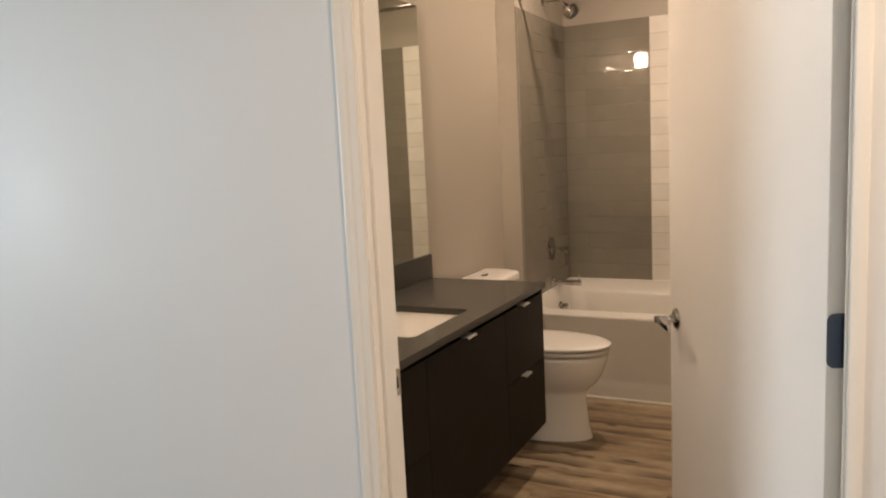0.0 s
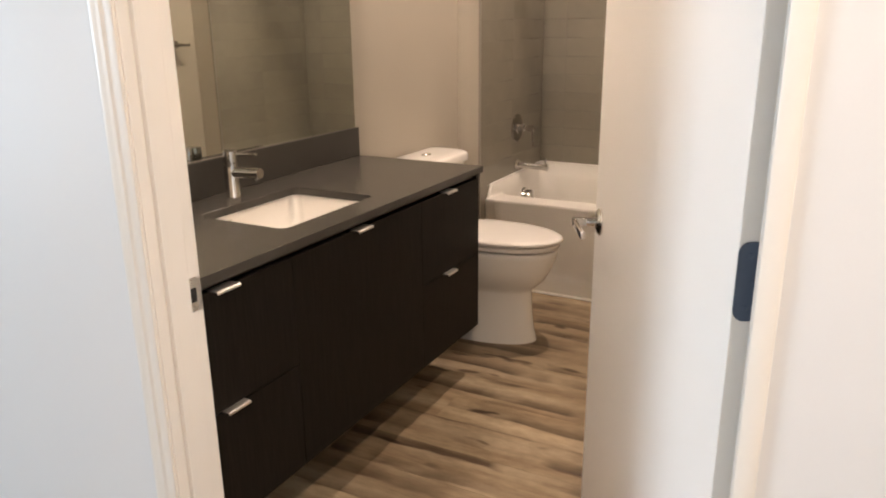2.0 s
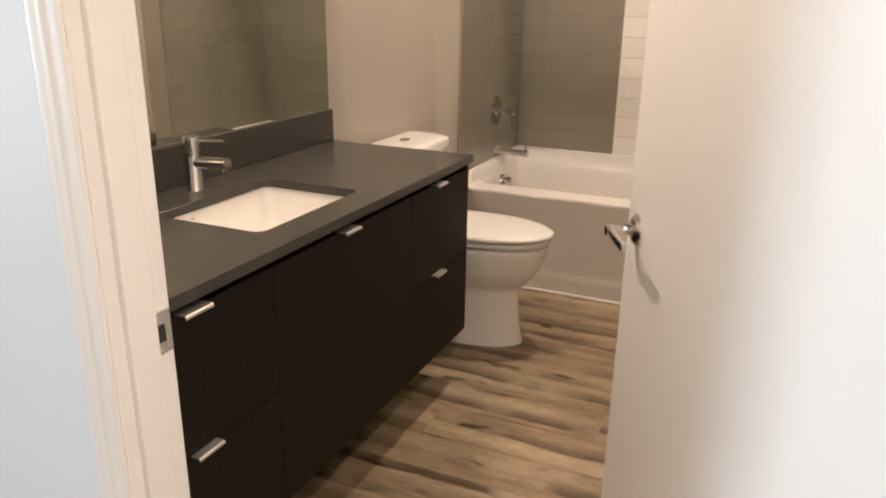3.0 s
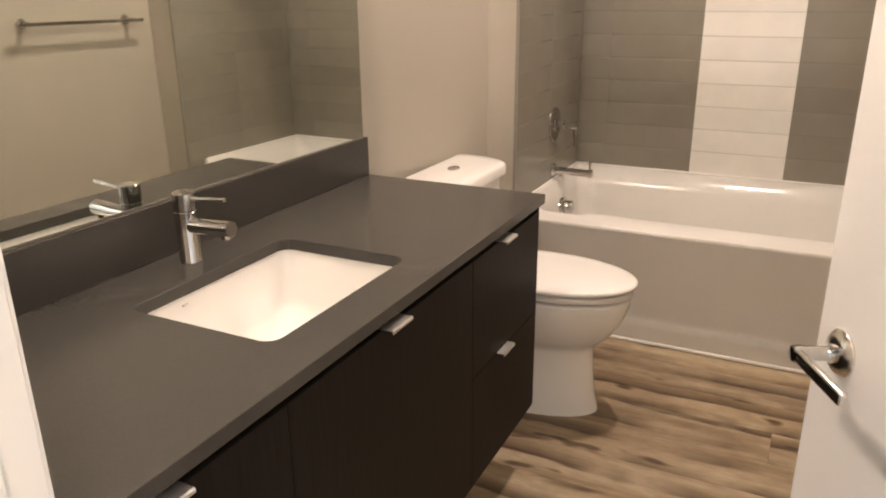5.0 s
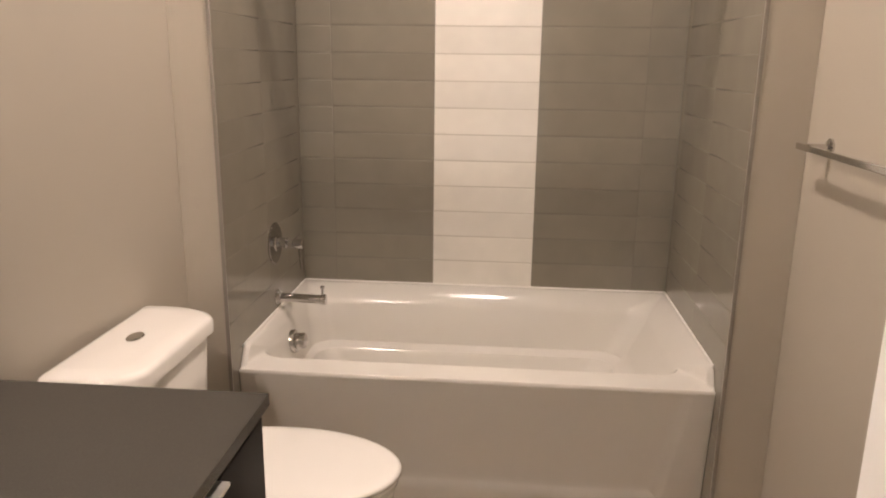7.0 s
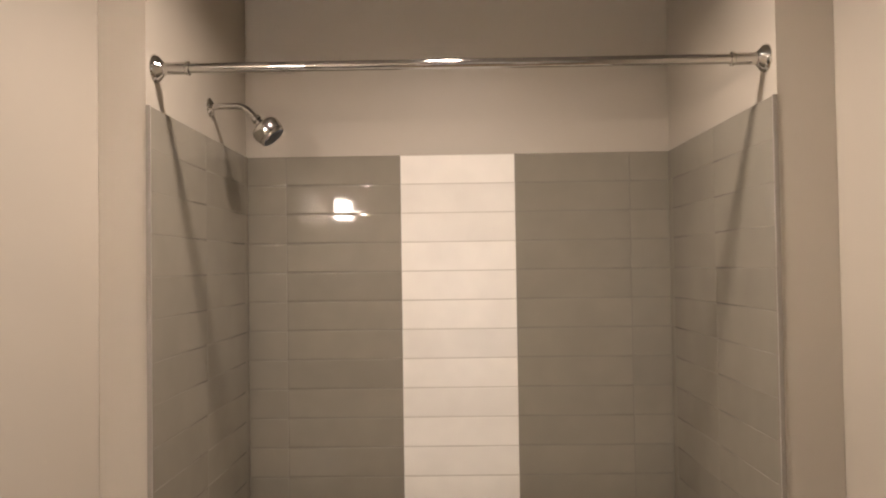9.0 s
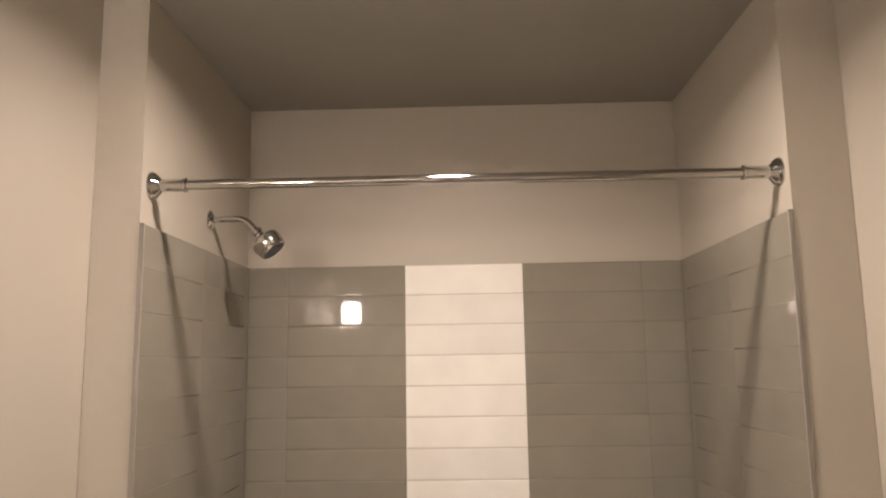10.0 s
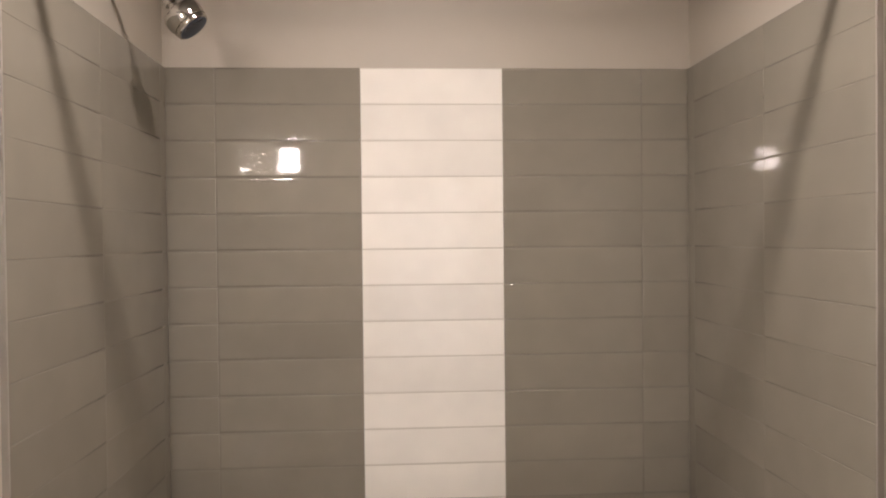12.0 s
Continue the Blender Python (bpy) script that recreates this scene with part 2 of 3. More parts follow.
def tube(points, radius, n=20, bm=None, flat=1.0):
    """A round bar along points."""
    bm = bm or bmesh.new()
    pts = [Vector(p) for p in points]
    loops = []
    u = None
    for i, p in enumerate(pts):
        d = (pts[min(i + 1, len(pts) - 1)] - pts[max(i - 1, 0)]).normalized()
        u = frame_axes(d)[0] if u is None else (u - d * u.dot(d)).normalized()
        w = d.cross(u)
        loops.append([p + (u * math.cos(2 * math.pi * k / n) + w * math.sin(2 * math.pi * k / n) * flat) * radius for k in range(n)])
    skin(bm, loops)
    return bm


def rounded(x0, x1, y0, y1, r, n=8):
    """Points of a rounded rectangle; r: one radius or four, from (x1, y1) counter-clockwise."""
    rs = r if isinstance(r, (tuple, list)) else (r,) * 4
    out = []
    for (cx, cy, sx, sy), q, a0 in zip(((x1, y1, -1, -1), (x0, y1, 1, -1), (x0, y0, 1, 1), (x1, y0, -1, 1)), rs, (0, 90, 180, 270)):
        for k in range(n + 1):
            a = radians(a0 + 90 * k / n)
            out.append((cx + sx * q + q * math.cos(a), cy + sy * q + q * math.sin(a)))
    return out


def smoothstep(t):
    t = min(max(t, 0.0), 1.0)
    return t * t * (3 - 2 * t)


# ---- the room's sizes ----
XL, XR = -0.932, 0.900          # vanity wall, right wall
XT = -0.876                     # wall beside the tank, where it meets the tub's return
YN, YH = -2.570, -2.675         # room side and hall side of the door wall
YF, YB = -0.105, 0.760          # front of the tub's side walls, tiled back wall
AX = 0.750                      # tile face at the tub's ends, either side
TUB_TOP, TILE_TOP = 0.557, 2.213
JL, JR = -0.160, 0.7815          # faces of the door jambs
HX0, HX1, HY = -6.5, 1.75, -7.6  # hall


def wall(name, pieces, material, label):
    bm = bmesh.new()
    for a, b in pieces:
        block(a, b, bm=bm)
    o = part(name, bm, material)
    return tagged(o, label, "wall", kind="structure")


# vanity wall with its slight turn towards the tub
bm = bmesh.new()
plan = [(XL, YN), (XL, -0.93), (XT, YF), (XT, YB + 0.15), (-1.06, YB + 0.15), (-1.06, YN)]
skin(bm, [[(x, y, 0) for x, y in plan], [(x, y, CEIL) for x, y in plan]])
tagged(part("wall_west", bm, PAINT), "greige painted wall behind vanity and toilet", "wall", kind="structure")
wall("wall_east", [((XR, YN, 0), (XR + 0.12, YB + 0.15, CEIL))], PAINT, "greige painted wall with the towel rail")
wall("wall_north", [((XT, YB + 0.012, 0), (XR, YB + 0.15, CEIL))], PAINT, "greige wall above the tiled tub alcove")
wall("wall_alcove_west", [((XT + 0.001, YF, 0), (-AX - 0.010, YB + 0.012, CEIL))], PAINT, "short greige wall at the shower end of the tub")
wall("wall_alcove_east", [((AX + 0.010, YF, 0), (XR - 0.001, YB + 0.012, CEIL))], PAINT, "short greige wall at the foot of the tub")
wall("wall_south", [((-1.06, YH + 0.012, 0), (JL - 0.02, YN, CEIL)), ((JR + 0.02, YH + 0.012, 0), (XR + 0.12, YN, CEIL)),
                    ((JL - 0.02, YH + 0.012, 2.06), (JR + 0.02, YN, CEIL))], PAINT, "greige wall around the bathroom door")
wall("wall_hall_north", [((HX0, YH, 0), (JL - 0.02, YH + 0.012, CEIL)), ((JR + 0.02, YH, 0), (HX1, YH + 0.012, CEIL)),
                         ((JL - 0.02, YH, 2.06), (JR + 0.02, YH + 0.012, CEIL))], HALL_PAINT, "white hall wall around the bathroom door")
wall("wall_hall_south", [((HX0 - 0.15, HY - 0.12, 0), (HX1 + 0.12, HY, CEIL))], HALL_PAINT, "plain white hall wall")
wall("wall_hall_east", [((HX1, HY, 0), (HX1 + 0.12, YH + 0.012, CEIL))], HALL_PAINT, "plain white end wall of the hall")
wall("wall_hall_west", [((HX0 - 0.15, HY, 0), (HX0, YH + 0.012, 0.8)), ((HX0 - 0.15, HY, 2.3), (HX0, YH + 0.012, CEIL)),
                        ((HX0 - 0.15, HY, 0.8), (HX0, -7.3, 2.3)), ((HX0 - 0.15, -4.7, 0.8), (HX0, YH + 0.012, 2.3))],
     HALL_PAINT, "white hall wall with a window opening")
# ceiling colour carries the shade up here
tagged(part("ceiling", block((HX0 - 0.15, HY - 0.12, CEIL), (HX1 + 0.12, YB + 0.15, CEIL + 0.1)), CEILING), "plain painted ceiling, its dimness put into a dark grey colour", "ceiling", kind="structure")

# ---- door frame ----
frame_ob = thing("door_frame", (JL, YN, 0), "white painted door frame with moulded casing", "door frame", kind="structure")


def casing(name, x_in, side, y_face, out, wide):
    """A moulded upright, so wide: profile from the opening outwards, (distance, proud)."""
    prof = [(0.005, 0), (0.005, 0.0080), (0.0065, 0.0095), (0.010, 0.0103), (0.022, 0.0107), (0.030, 0.0112), (0.033, 0.0124), (0.036, 0.0146), (0.040, 0.0156), (0.046, 0.0152), (0.051, 0.0158), (0.056, 0.0172), (0.064, 0.0176), (0.0685, 0.0175), (0.069, 0.0170), (0.069, 0)]
    if wide < 0.03:
        prof = [(0.004, 0), (0.004, 0.0115), (0.008, 0.0130), (0.063, 0.0130), (0.069, 0.0110), (0.069, 0)]
    bm = bmesh.new()
    loops = [[(x_in + side * d * wide / 0.069, y_face + out * p * 0.6, z) for d, p in prof] for z in (0.0, 2.05)]
    skin(bm, loops)
    return part(name, bm, TRIM, frame_ob, smooth=40)


for xi, s in ((JL, -1), (JR, 1)):
    casing("casing", xi, s, YH, -1, 0.051 if s < 0 else 0.025)
    if s < 0:
        casing("casing", xi, s, YN, 1, 0.069)
for yf, o in ((YH, -1), (YN, 1)):
    part("head_casing", block((JL - 0.052, min(yf, yf + o * 0.02), 2.052), (JR + 0.025, max(yf, yf + o * 0.02), 2.135), 0.003), TRIM, frame_ob)
part("jamb", block((JL - 0.02, YH, 0), (JL, YN, 2.04), 0.0015), TRIM, frame_ob)
part("jamb", block((JR, YH, 0), (JR + 0.02, YN, 2.04), 0.0015), TRIM, frame_ob)
part("head_jamb", block((JL, YH, 2.04), (JR, YN, 2.06), 0.0015), TRIM, frame_ob)
part("door_stop", block((JL, YN - 0.083, 0), (JL + 0.011, YN - 0.034, 2.04), 0.002), TRIM, frame_ob)
part("door_stop", block((JR - 0.004, YN - 0.078, 0), (JR, YN - 0.040, 2.04), 0.0012), TRIM, frame_ob)
strike = part("strike_plate", block((JL, YN - 0.031, 0.875), (JL + 0.0022, YN - 0.001, 0.940), 0.0008), NICKEL, frame_ob, "satin nickel strike plate")
# no hole is cut: a near-black block gives the shade inside it
part("latch_hole_shade", block((JL + 0.0018, YN - 0.027, 0.893), (JL + 0.0030, YN - 0.014, 0.920), 0.0004), DARK, frame_ob)
for z in (0.882, 0.933):
    part("screw", turned([(0, 0.0035), (0.0008, 0.003), (0.0009, 0)], (JL + 0.0022, YN - 0.022, z), (1, 0, 0), 12), NICKEL, frame_ob)

# ---- door, standing open into the room ----
PIVOT, SWING = Vector((0.782, -2.560, 0)), radians(116.6)
DU, DN = Vector((math.cos(SWING), math.sin(SWING), 0)), Vector((-math.sin(SWING), math.cos(SWING), 0))
DW, DT = 0.934, 0.035
door = thing("door", PIVOT, "white flat slab door standing open into the bathroom", "door")


def on_door(bm):
    """Moves a mesh made in the door's own axes (width, thickness, height) to its place."""
    bmesh.ops.transform(bm, matrix=Matrix.Translation(PIVOT) @ Matrix((DU, DN, (0, 0, 1))).transposed().to_4x4(), verts=bm.verts[:])
    return bm


part("leaf", on_door(block((0.002, 0, 0.012), (DW, DT, 2.032), 0.0015)), DOOR, door)
for z in (0.24, 1.07, 1.80):
    bm = bmesh.new()
    out = rounded(0.0005, 0.0345, z - 0.051, z + 0.051, (0.014, 0.0005, 0.0005, 0.014), 5)
    skin(bm, [[(x_, y_, h_) for y_, h_ in out] for x_ in (0.0022, -0.0008)])
    hinge = part("hinge", on_door(bm), BLUED, door, "dark blue-grey steel butt hinge leaf")
    part("knuckle", on_door(turned([(-0.05, 0), (-0.05, 0.006), (0.05, 0.006), (0.05, 0)], (-0.003, -0.004, z), (0, 0, 1), 14)), BLUED, door, smooth=40)
    for dz in (-0.034, 0.0, 0.034):
        part("screw", on_door(turned([(0, 0.0036), (0.0007, 0.003), (0.0008, 0)], (-0.0008, 0.020 - 0.006 * (dz == 0), z + dz), (-1, 0, 0), 10)), BLUED, door)
RZ, RU = 0.915, DW - 0.065
for side, face in ((1, DT), (-1, 0.0)):
    rose = part("rose", on_door(turned([(0, 0.033), (0.003, 0.033), (0.009, 0.027), (0.012, 0.018), (0.013, 0)], (RU, face, RZ), (0, side, 0), 36)), SATIN, door, "round satin chrome rose", 35)
    part("neck", on_door(turned([(0, 0.0125), (0.006, 0.0135), (0.012, 0.0105), (0.040, 0.0105), (0.047, 0.012), (0.056, 0.012), (0.058, 0.009), (0.058, 0)], (RU, face + side * 0.010, RZ), (0, side, 0), 28)), CHROME, door, smooth=35)
    part("lever", on_door(block((RU - 0.122, face + side * 0.056, RZ - 0.0095), (RU + 0.009, face + side * 0.067, RZ + 0.0095), 0.0035, 3)), SATIN, door, "satin chrome lever handle", 50)
part("latch", on_door(block((DW - 0.0005, 0.009, RZ - 0.028), (DW + 0.0015, 0.027, RZ + 0.028), 0.0006)), NICKEL, door)

# ---- vanity ----
VX, VY0, VY1, VZ0, VZ1 = -0.352, YN + 0.003, -0.966, 0.203, 0.818
vanity = thing("vanity_cabinet", (XL, -1.76, VZ0), "wall-hung espresso laminate vanity with flat drawer fronts", "cabinet")
bm = block((XL + 0.002, VY0, VZ0), (VX - 0.020, VY0 + 0.018, VZ1))
for a, b in (((XL + 0.002, VY1 - 0.018, VZ0), (VX - 0.001, VY1, VZ1 + 0.0078)), ((XL + 0.002, VY0, VZ0), (VX - 0.020, VY1 - 0.018, VZ0 + 0.018)), ((XL + 0.002, VY0, VZ0), (XL + 0.012, VY1, VZ1)),
             ((VX - 0.075, VY0 + 0.018, VZ1 - 0.016), (VX - 0.021, VY1 - 0.018, VZ1))):
    block(a, b, bm=bm)
part("carcass", bm, ESPRESSO, vanity)


def tab_pull(y, z, front):
    """A bent metal tab over a front's top edge."""
    bm = bmesh.new()
    prof = [(-0.016, 0.0022), (0.018, 0.0022), (0.0205, 0.0), (0.0205, -0.005), (0.0187, -0.005), (0.0187, -0.0002), (0.017, 0.0004), (-0.016, 0.0004)]
    skin(bm, [[(VX + dx, y + dy, z + dz) for dx, dz in prof] for dy in (-0.037, 0.037)])
    part("tab_pull", bm, ALUMINIUM, front, "short brushed aluminium tab pull")


Y1, Y2 = -2.083, -1.412
for n, y0, y1, z0, z1, hy in (("drawer", VY0, Y1, 0.5095, 0.806, -2.327), ("drawer", VY0, Y1, VZ0, 0.5065, -2.33), ("sink_front", Y1, Y2, VZ0, 0.806, -1.768),
                              ("drawer", Y2, VY1 - 0.018, 0.5095, 0.806, -1.222), ("drawer", Y2, VY1 - 0.018, VZ0, 0.5065, -1.222)):
    f = part(n, block((VX - 0.019, y0 + 0.0008, z0), (VX, y1 - 0.0008, z1), 0.0008), ESPRESSO, vanity)
    tab_pull(hy, z1, f)

# worktop with a cut-out for the sink
CZ, CT = 0.851, 0.025
SX0, SX1, SY0, SY1 = -0.757, -0.438, -2.003, -1.562
CX1, CY1 = -0.342, -0.950
worktop = thing("worktop", (XL, -1.76, CZ - CT), "honed grey quartz worktop with backsplash over the vanity", "worktop")
bm = bmesh.new()
hole = rounded(SX0, SX1, SY0, SY1, 0.028, 8)
nh = len(hole)


def to_rect(x, y, x0, x1, y0, y1):
    """The point of a rectangle's edge seen from the hole's middle through (x, y)."""
    cx, cy = (SX0 + SX1) / 2, (SY0 + SY1) / 2
    dx, dy = x - cx, y - cy
    k = min(((x1 if dx > 0 else x0) - cx) / dx if abs(dx) > 1e-9 else 1e9, ((y1 if dy > 0 else y0) - cy) / dy if abs(dy) > 1e-9 else 1e9)
    return cx + dx * k, cy + dy * k


rect = (XL + 0.001, CX1, VY0, CY1)
pts = [to_rect(x, y, *rect) for x, y in hole]
for cx, cy in ((rect[1], rect[3]), (rect[0], rect[3]), (rect[0], rect[2]), (rect[1], rect[2])):
    k = min(range(nh), key=lambda i: (pts[i][0] - cx) ** 2 + (pts[i][1] - cy) ** 2)
    pts[k] = (cx, cy)
b = 0.0008
inset = lambda p: (min(max(p[0], rect[0]), rect[1] - b), min(max(p[1], rect[2]), rect[3] - b))
loops = [[(*p, CZ - CT) for p in hole], [(*p, CZ - b) for p in hole],
         [(p[0] + (b if p[0] > -0.59 else -b), p[1] + (b if p[1] > -1.79 else -b), CZ) for p in hole],
         [(*inset(p), CZ) for p in pts], [(*p, CZ - b) for p in pts], [(*p, CZ - CT) for p in pts]]
rows = skin(bm, loops, False, False)
for i in range(nh):
    j = (i + 1) % nh
    bm.faces.new((rows[-1][i], rows[-1][j], rows[0][j], rows[0][i]))
part("slab", bm, QUARTZ, worktop)
part("backsplash", block((XL + 0.001, VY0, CZ + 0.0005), (XL + 0.028, CY1 - 0.001, 0.966), 0.0012), QUARTZ, worktop)

# undermount sink
sink = thing("sink", (-0.59, -1.79, 0.70), "white rectangular undermount porcelain sink", "sink")
bm = bmesh.new()
loops = []
for grow, z, r in ((0.030, CZ - CT - 0.001, 0.045), (0.006, CZ - CT - 0.001, 0.034), (0.004, CZ - CT - 0.008, 0.034), (-0.006, 0.760, 0.040), (-0.018, 0.722, 0.050), (-0.040, 0.702, 0.055), (-0.085, 0.695, 0.05), (-0.125, 0.692, 0.025)):
    loops.append([(x, y, z) for x, y in rounded(SX0 - grow, SX1 + grow, SY0 - grow, SY1 + grow, r, 8)])
skin(bm, loops, False, True)
part("basin", bm, PORCELAIN, sink, smooth=50)
part("drain", turned([(0, 0.031), (0.002, 0.031), (0.004, 0.026), (0.002, 0.021), (0.002, 0.017), (0.010, 0.015), (0.012, 0.010), (0.0125, 0)], (-0.59, -1.79, 0.6925), (0, 0, 1), 32), CHROME, sink, "chrome pop-up drain", 35)
part("overflow_slot", block((SX0 + 0.0005, -1.882, 0.806), (SX0 + 0.0024, -1.868, 0.810), 0.0008), NICKEL, sink)

# faucet
FX, FY = -0.838, -1.765
faucet = thing("faucet", (FX, FY, CZ), "polished chrome single-lever basin faucet on the worktop", "faucet")
part("body", turned([(0, 0.0232), (0.002, 0.0232), (0.003, 0.0225), (0.108, 0.0225), (0.109, 0.0215), (0.111, 0.0215), (0.111, 0)], (FX, FY, CZ), (0, 0, 1), 36), CHROME, faucet, smooth=35)
part("cap", turned([(0.112, 0), (0.112, 0.0225), (0.146, 0.0225), (0.149, 0.020), (0.150, 0)], (FX, FY, CZ), (0, 0, 1), 36), CHROME, faucet, smooth=35)
part("lever", tube([(FX, FY, CZ + 0.136), (FX + 0.05, FY, CZ + 0.138), (FX + 0.108, FY, CZ + 0.143)], 0.0045, 14), CHROME, faucet, smooth=50)
part("spout", tube([(FX, FY, CZ + 0.078), (FX + 0.05, FY, CZ + 0.080), (FX + 0.118, FY, CZ + 0.084)], 0.0165, 28), CHROME, faucet, smooth=50)
part("aerator", turned([(0, 0.010), (0.0065, 0.010), (0.0065, 0.008), (0.005, 0)], (FX + 0.100, FY, CZ + 0.068), (0, 0, -1), 20), CHROME, faucet, smooth=35)

# mirror
mirror = thing("mirror", (XL, -1.73, 0.97), "large frameless wall mirror resting on the backsplash", "mirror")
bm = bmesh.new()
MY, ML = -0.976, VY0 + 0.004      # the glass leans a little off the wall towards the tub
skin(bm, [[(XL + 0.0015, ML, z), (XL + 0.0075, ML, z), (XL + 0.0270, MY, z), (XL + 0.0015, MY, z)] for z in (0.9695, 2.11)])
part("glass", bm, MIRROR, mirror)
bm = bmesh.new()
skin(bm, [[(XL + 0.0012, ML, z), (XL + 0.0090, ML, z), (XL + 0.0282, MY + 0.001, z), (XL + 0.0012, MY + 0.001, z)] for z in (0.9664, 0.9705)])
part("channel", bm, CHANNEL, mirror, "thin dark metal channel")

# wall light above the mirror
LX, LY, LZ = XL + 0.160, -1.75, 2.285
vlight = thing("vanity_light", (XL, LY, 2.20), "brushed nickel wall light with one lit glass shade", "wall light")
part("backplate", block((XL + 0.001, LY - 0.065, 2.24), (XL + 0.02, LY + 0.065, 2.36), 0.003), NICKEL, vlight)
part("arm", tube([(XL + 0.018, LY, 2.30), (XL + 0.09, LY, 2.312), (LX, LY, LZ + 0.012)], 0.008, 14), NICKEL, vlight, smooth=50)
part("shade", turned([(0, 0.034), (0.006, 0.052), (0.128, 0.056), (0.128, 0.053), (0.010, 0.048)], (LX, LY, LZ), (0, 0, -1), 36), GLASS_SHADE, vlight, "frosted glass shade, lit", 40)
part("bulb", turned([(0.1255, 0), (0.1255, 0.052), (0.1265, 0.052), (0.1265, 0)], (LX, LY, LZ), (0, 0, -1), 32), BULB, vlight, "bright lower opening of the shade", 40)
part("cap", turned([(-0.014, 0), (-0.014, 0.022), (0.0, 0.032), (0.003, 0.032), (0.003, 0)], (LX, LY, LZ), (0, 0, -1), 28), NICKEL, vlight, smooth=40)

# recessed ceiling light
dl = thing("downlight", (-0.04, -0.290, CEIL), "round white recessed ceiling light, switched on", "ceiling light")
part("trim_ring", turned([(0, 0.095), (0.004, 0.093), (0.007, 0.075), (0.003, 0.070), (0.0, 0.068)], (-0.04, -0.290, CEIL), (0, 0, -1), 36), TRIM, dl, smooth=40)
part("lens", turned([(0.0005, 0.066), (0.008, 0.060), (0.0085, 0)], (-0.04, -0.290, CEIL), (0, 0, -1), 36), GLOW, dl, "lit frosted lens", 40)
hl = thing("hall_light", (1.15, -3.65, CEIL), "round flush hall ceiling light, switched on", "ceiling light")
part("dish", turned([(0, 0.15), (0.012, 0.15), (0.022, 0.13), (0.0225, 0)], (1.15, -3.65, CEIL), (0, 0, -1), 36), GLOW, hl, smooth=40)

# ---- toilet ----
TY = -0.585
toilet = thing("toilet", (-0.5, TY, 0), "white two-piece porcelain toilet with closed lid beside the vanity", "toilet")
bm = bmesh.new()
loops = []
for z, x0, x1, hw, r in ((0.395, -0.868, -0.715, 0.195, 0.06), (0.42, -0.873, -0.703, 0.208, 0.075), (0.60, -0.877, -0.688, 0.226, 0.095), (0.750, -0.880, -0.680, 0.236, 0.105), (0.754, -0.878, -0.683, 0.233, 0.105)):
    loops.append([(x, y, z) for x, y in rounded(x0, x1, TY - hw, TY + hw, (r, 0.02, 0.02, r), 8)])
skin(bm, loops)
tank = part("tank", bm, PORCELAIN, toilet, smooth=40)
bm = bmesh.new()
loops = []
for z, g in ((0.756, -0.004), (0.760, 0.006), (0.788, 0.006), (0.797, 0.001), (0.8005, -0.010), (0.802, -0.05)):
    x1, hw, rx, ry = -0.676 + g, 0.249 + g, 0.150 + g * 0.5, 0.088 + g * 0.5
    curve = [(x1 - rx + rx * math.cos(radians(7.5 * k)), hw - ry + ry * math.sin(radians(7.5 * k))) for k in range(13)]
    half = curve + [(-0.880, hw - 0.001), (-0.887 - g * 0.2, hw - 0.010)]
    loops.append([(x, TY + y, z) for x, y in half] + [(x, TY - y, z) for x, y in reversed(half)])
skin(bm, loops)
part("tank_lid", bm, PORCELAIN, toilet, smooth=50)
bm = bmesh.new()
oval = lambda rx, ry, z: [(-0.794 + rx * math.cos(2 * math.pi * k / 28), TY + ry * math.sin(2 * math.pi * k / 28), z) for k in range(28)]
skin(bm, [oval(0.019, 0.030, 0.8015), oval(0.019, 0.030, 0.805), oval(0.017, 0.028, 0.807)])
part("flush_button", bm, CHROME, toilet, "oval chrome flush button", 40)


def egg(xb, xt, hw, z, n=44):
    """An egg-shaped outline: back at xb, tip at xt, half width hw."""
    out = []
    xm = xb + (xt - xb) * 0.40
    for k in range(n):
        a = 2 * math.pi * k / n
        c, s = math.cos(a), math.sin(a)
        rx = (xt - xm) if c > 0 else (xm - xb)
        e = 1.0 if c > 0 else 0.62
        out.append((xm + rx * math.copysign(abs(c) ** e, c), TY + hw * math.copysign(abs(s) ** (1.0 if c > 0 else 0.8), s), z))
    return out


bm = bmesh.new()
skin(bm, [egg(-0.735, -0.246, 0.127, 0.0), egg(-0.735, -0.248, 0.125, 0.012), egg(-0.735, -0.260, 0.116, 0.06), egg(-0.735, -0.269, 0.109, 0.14), egg(-0.735, -0.274, 0.105, 0.228), egg(-0.735, -0.268, 0.108, 0.242), egg(-0.735, -0.246, 0.124, 0.262), egg(-0.735, -0.217, 0.146, 0.291),
          egg(-0.735, -0.194, 0.164, 0.327), egg(-0.735, -0.175, 0.176, 0.368), egg(-0.73, -0.164, 0.182, 0.404), egg(-0.72, -0.160, 0.184, 0.428), egg(-0.72, -0.163, 0.181, 0.433)])
part("bowl", bm, PORCELAIN, toilet, smooth=60)
part("tank_base", block((-0.856, TY - 0.15, 0.33), (-0.68, TY + 0.15, 0.398), 0.02, 3), PORCELAIN, toilet, smooth=50)
bm = bmesh.new()
skin(bm, [egg(-0.66, -0.160, 0.174, 0.4430), egg(-0.662, -0.153, 0.181, 0.4465), egg(-0.662, -0.151, 0.183, 0.4600), egg(-0.66, -0.155, 0.179, 0.4640)])
part("seat", bm, PORCELAIN, toilet, smooth=45)
bm = bmesh.new()
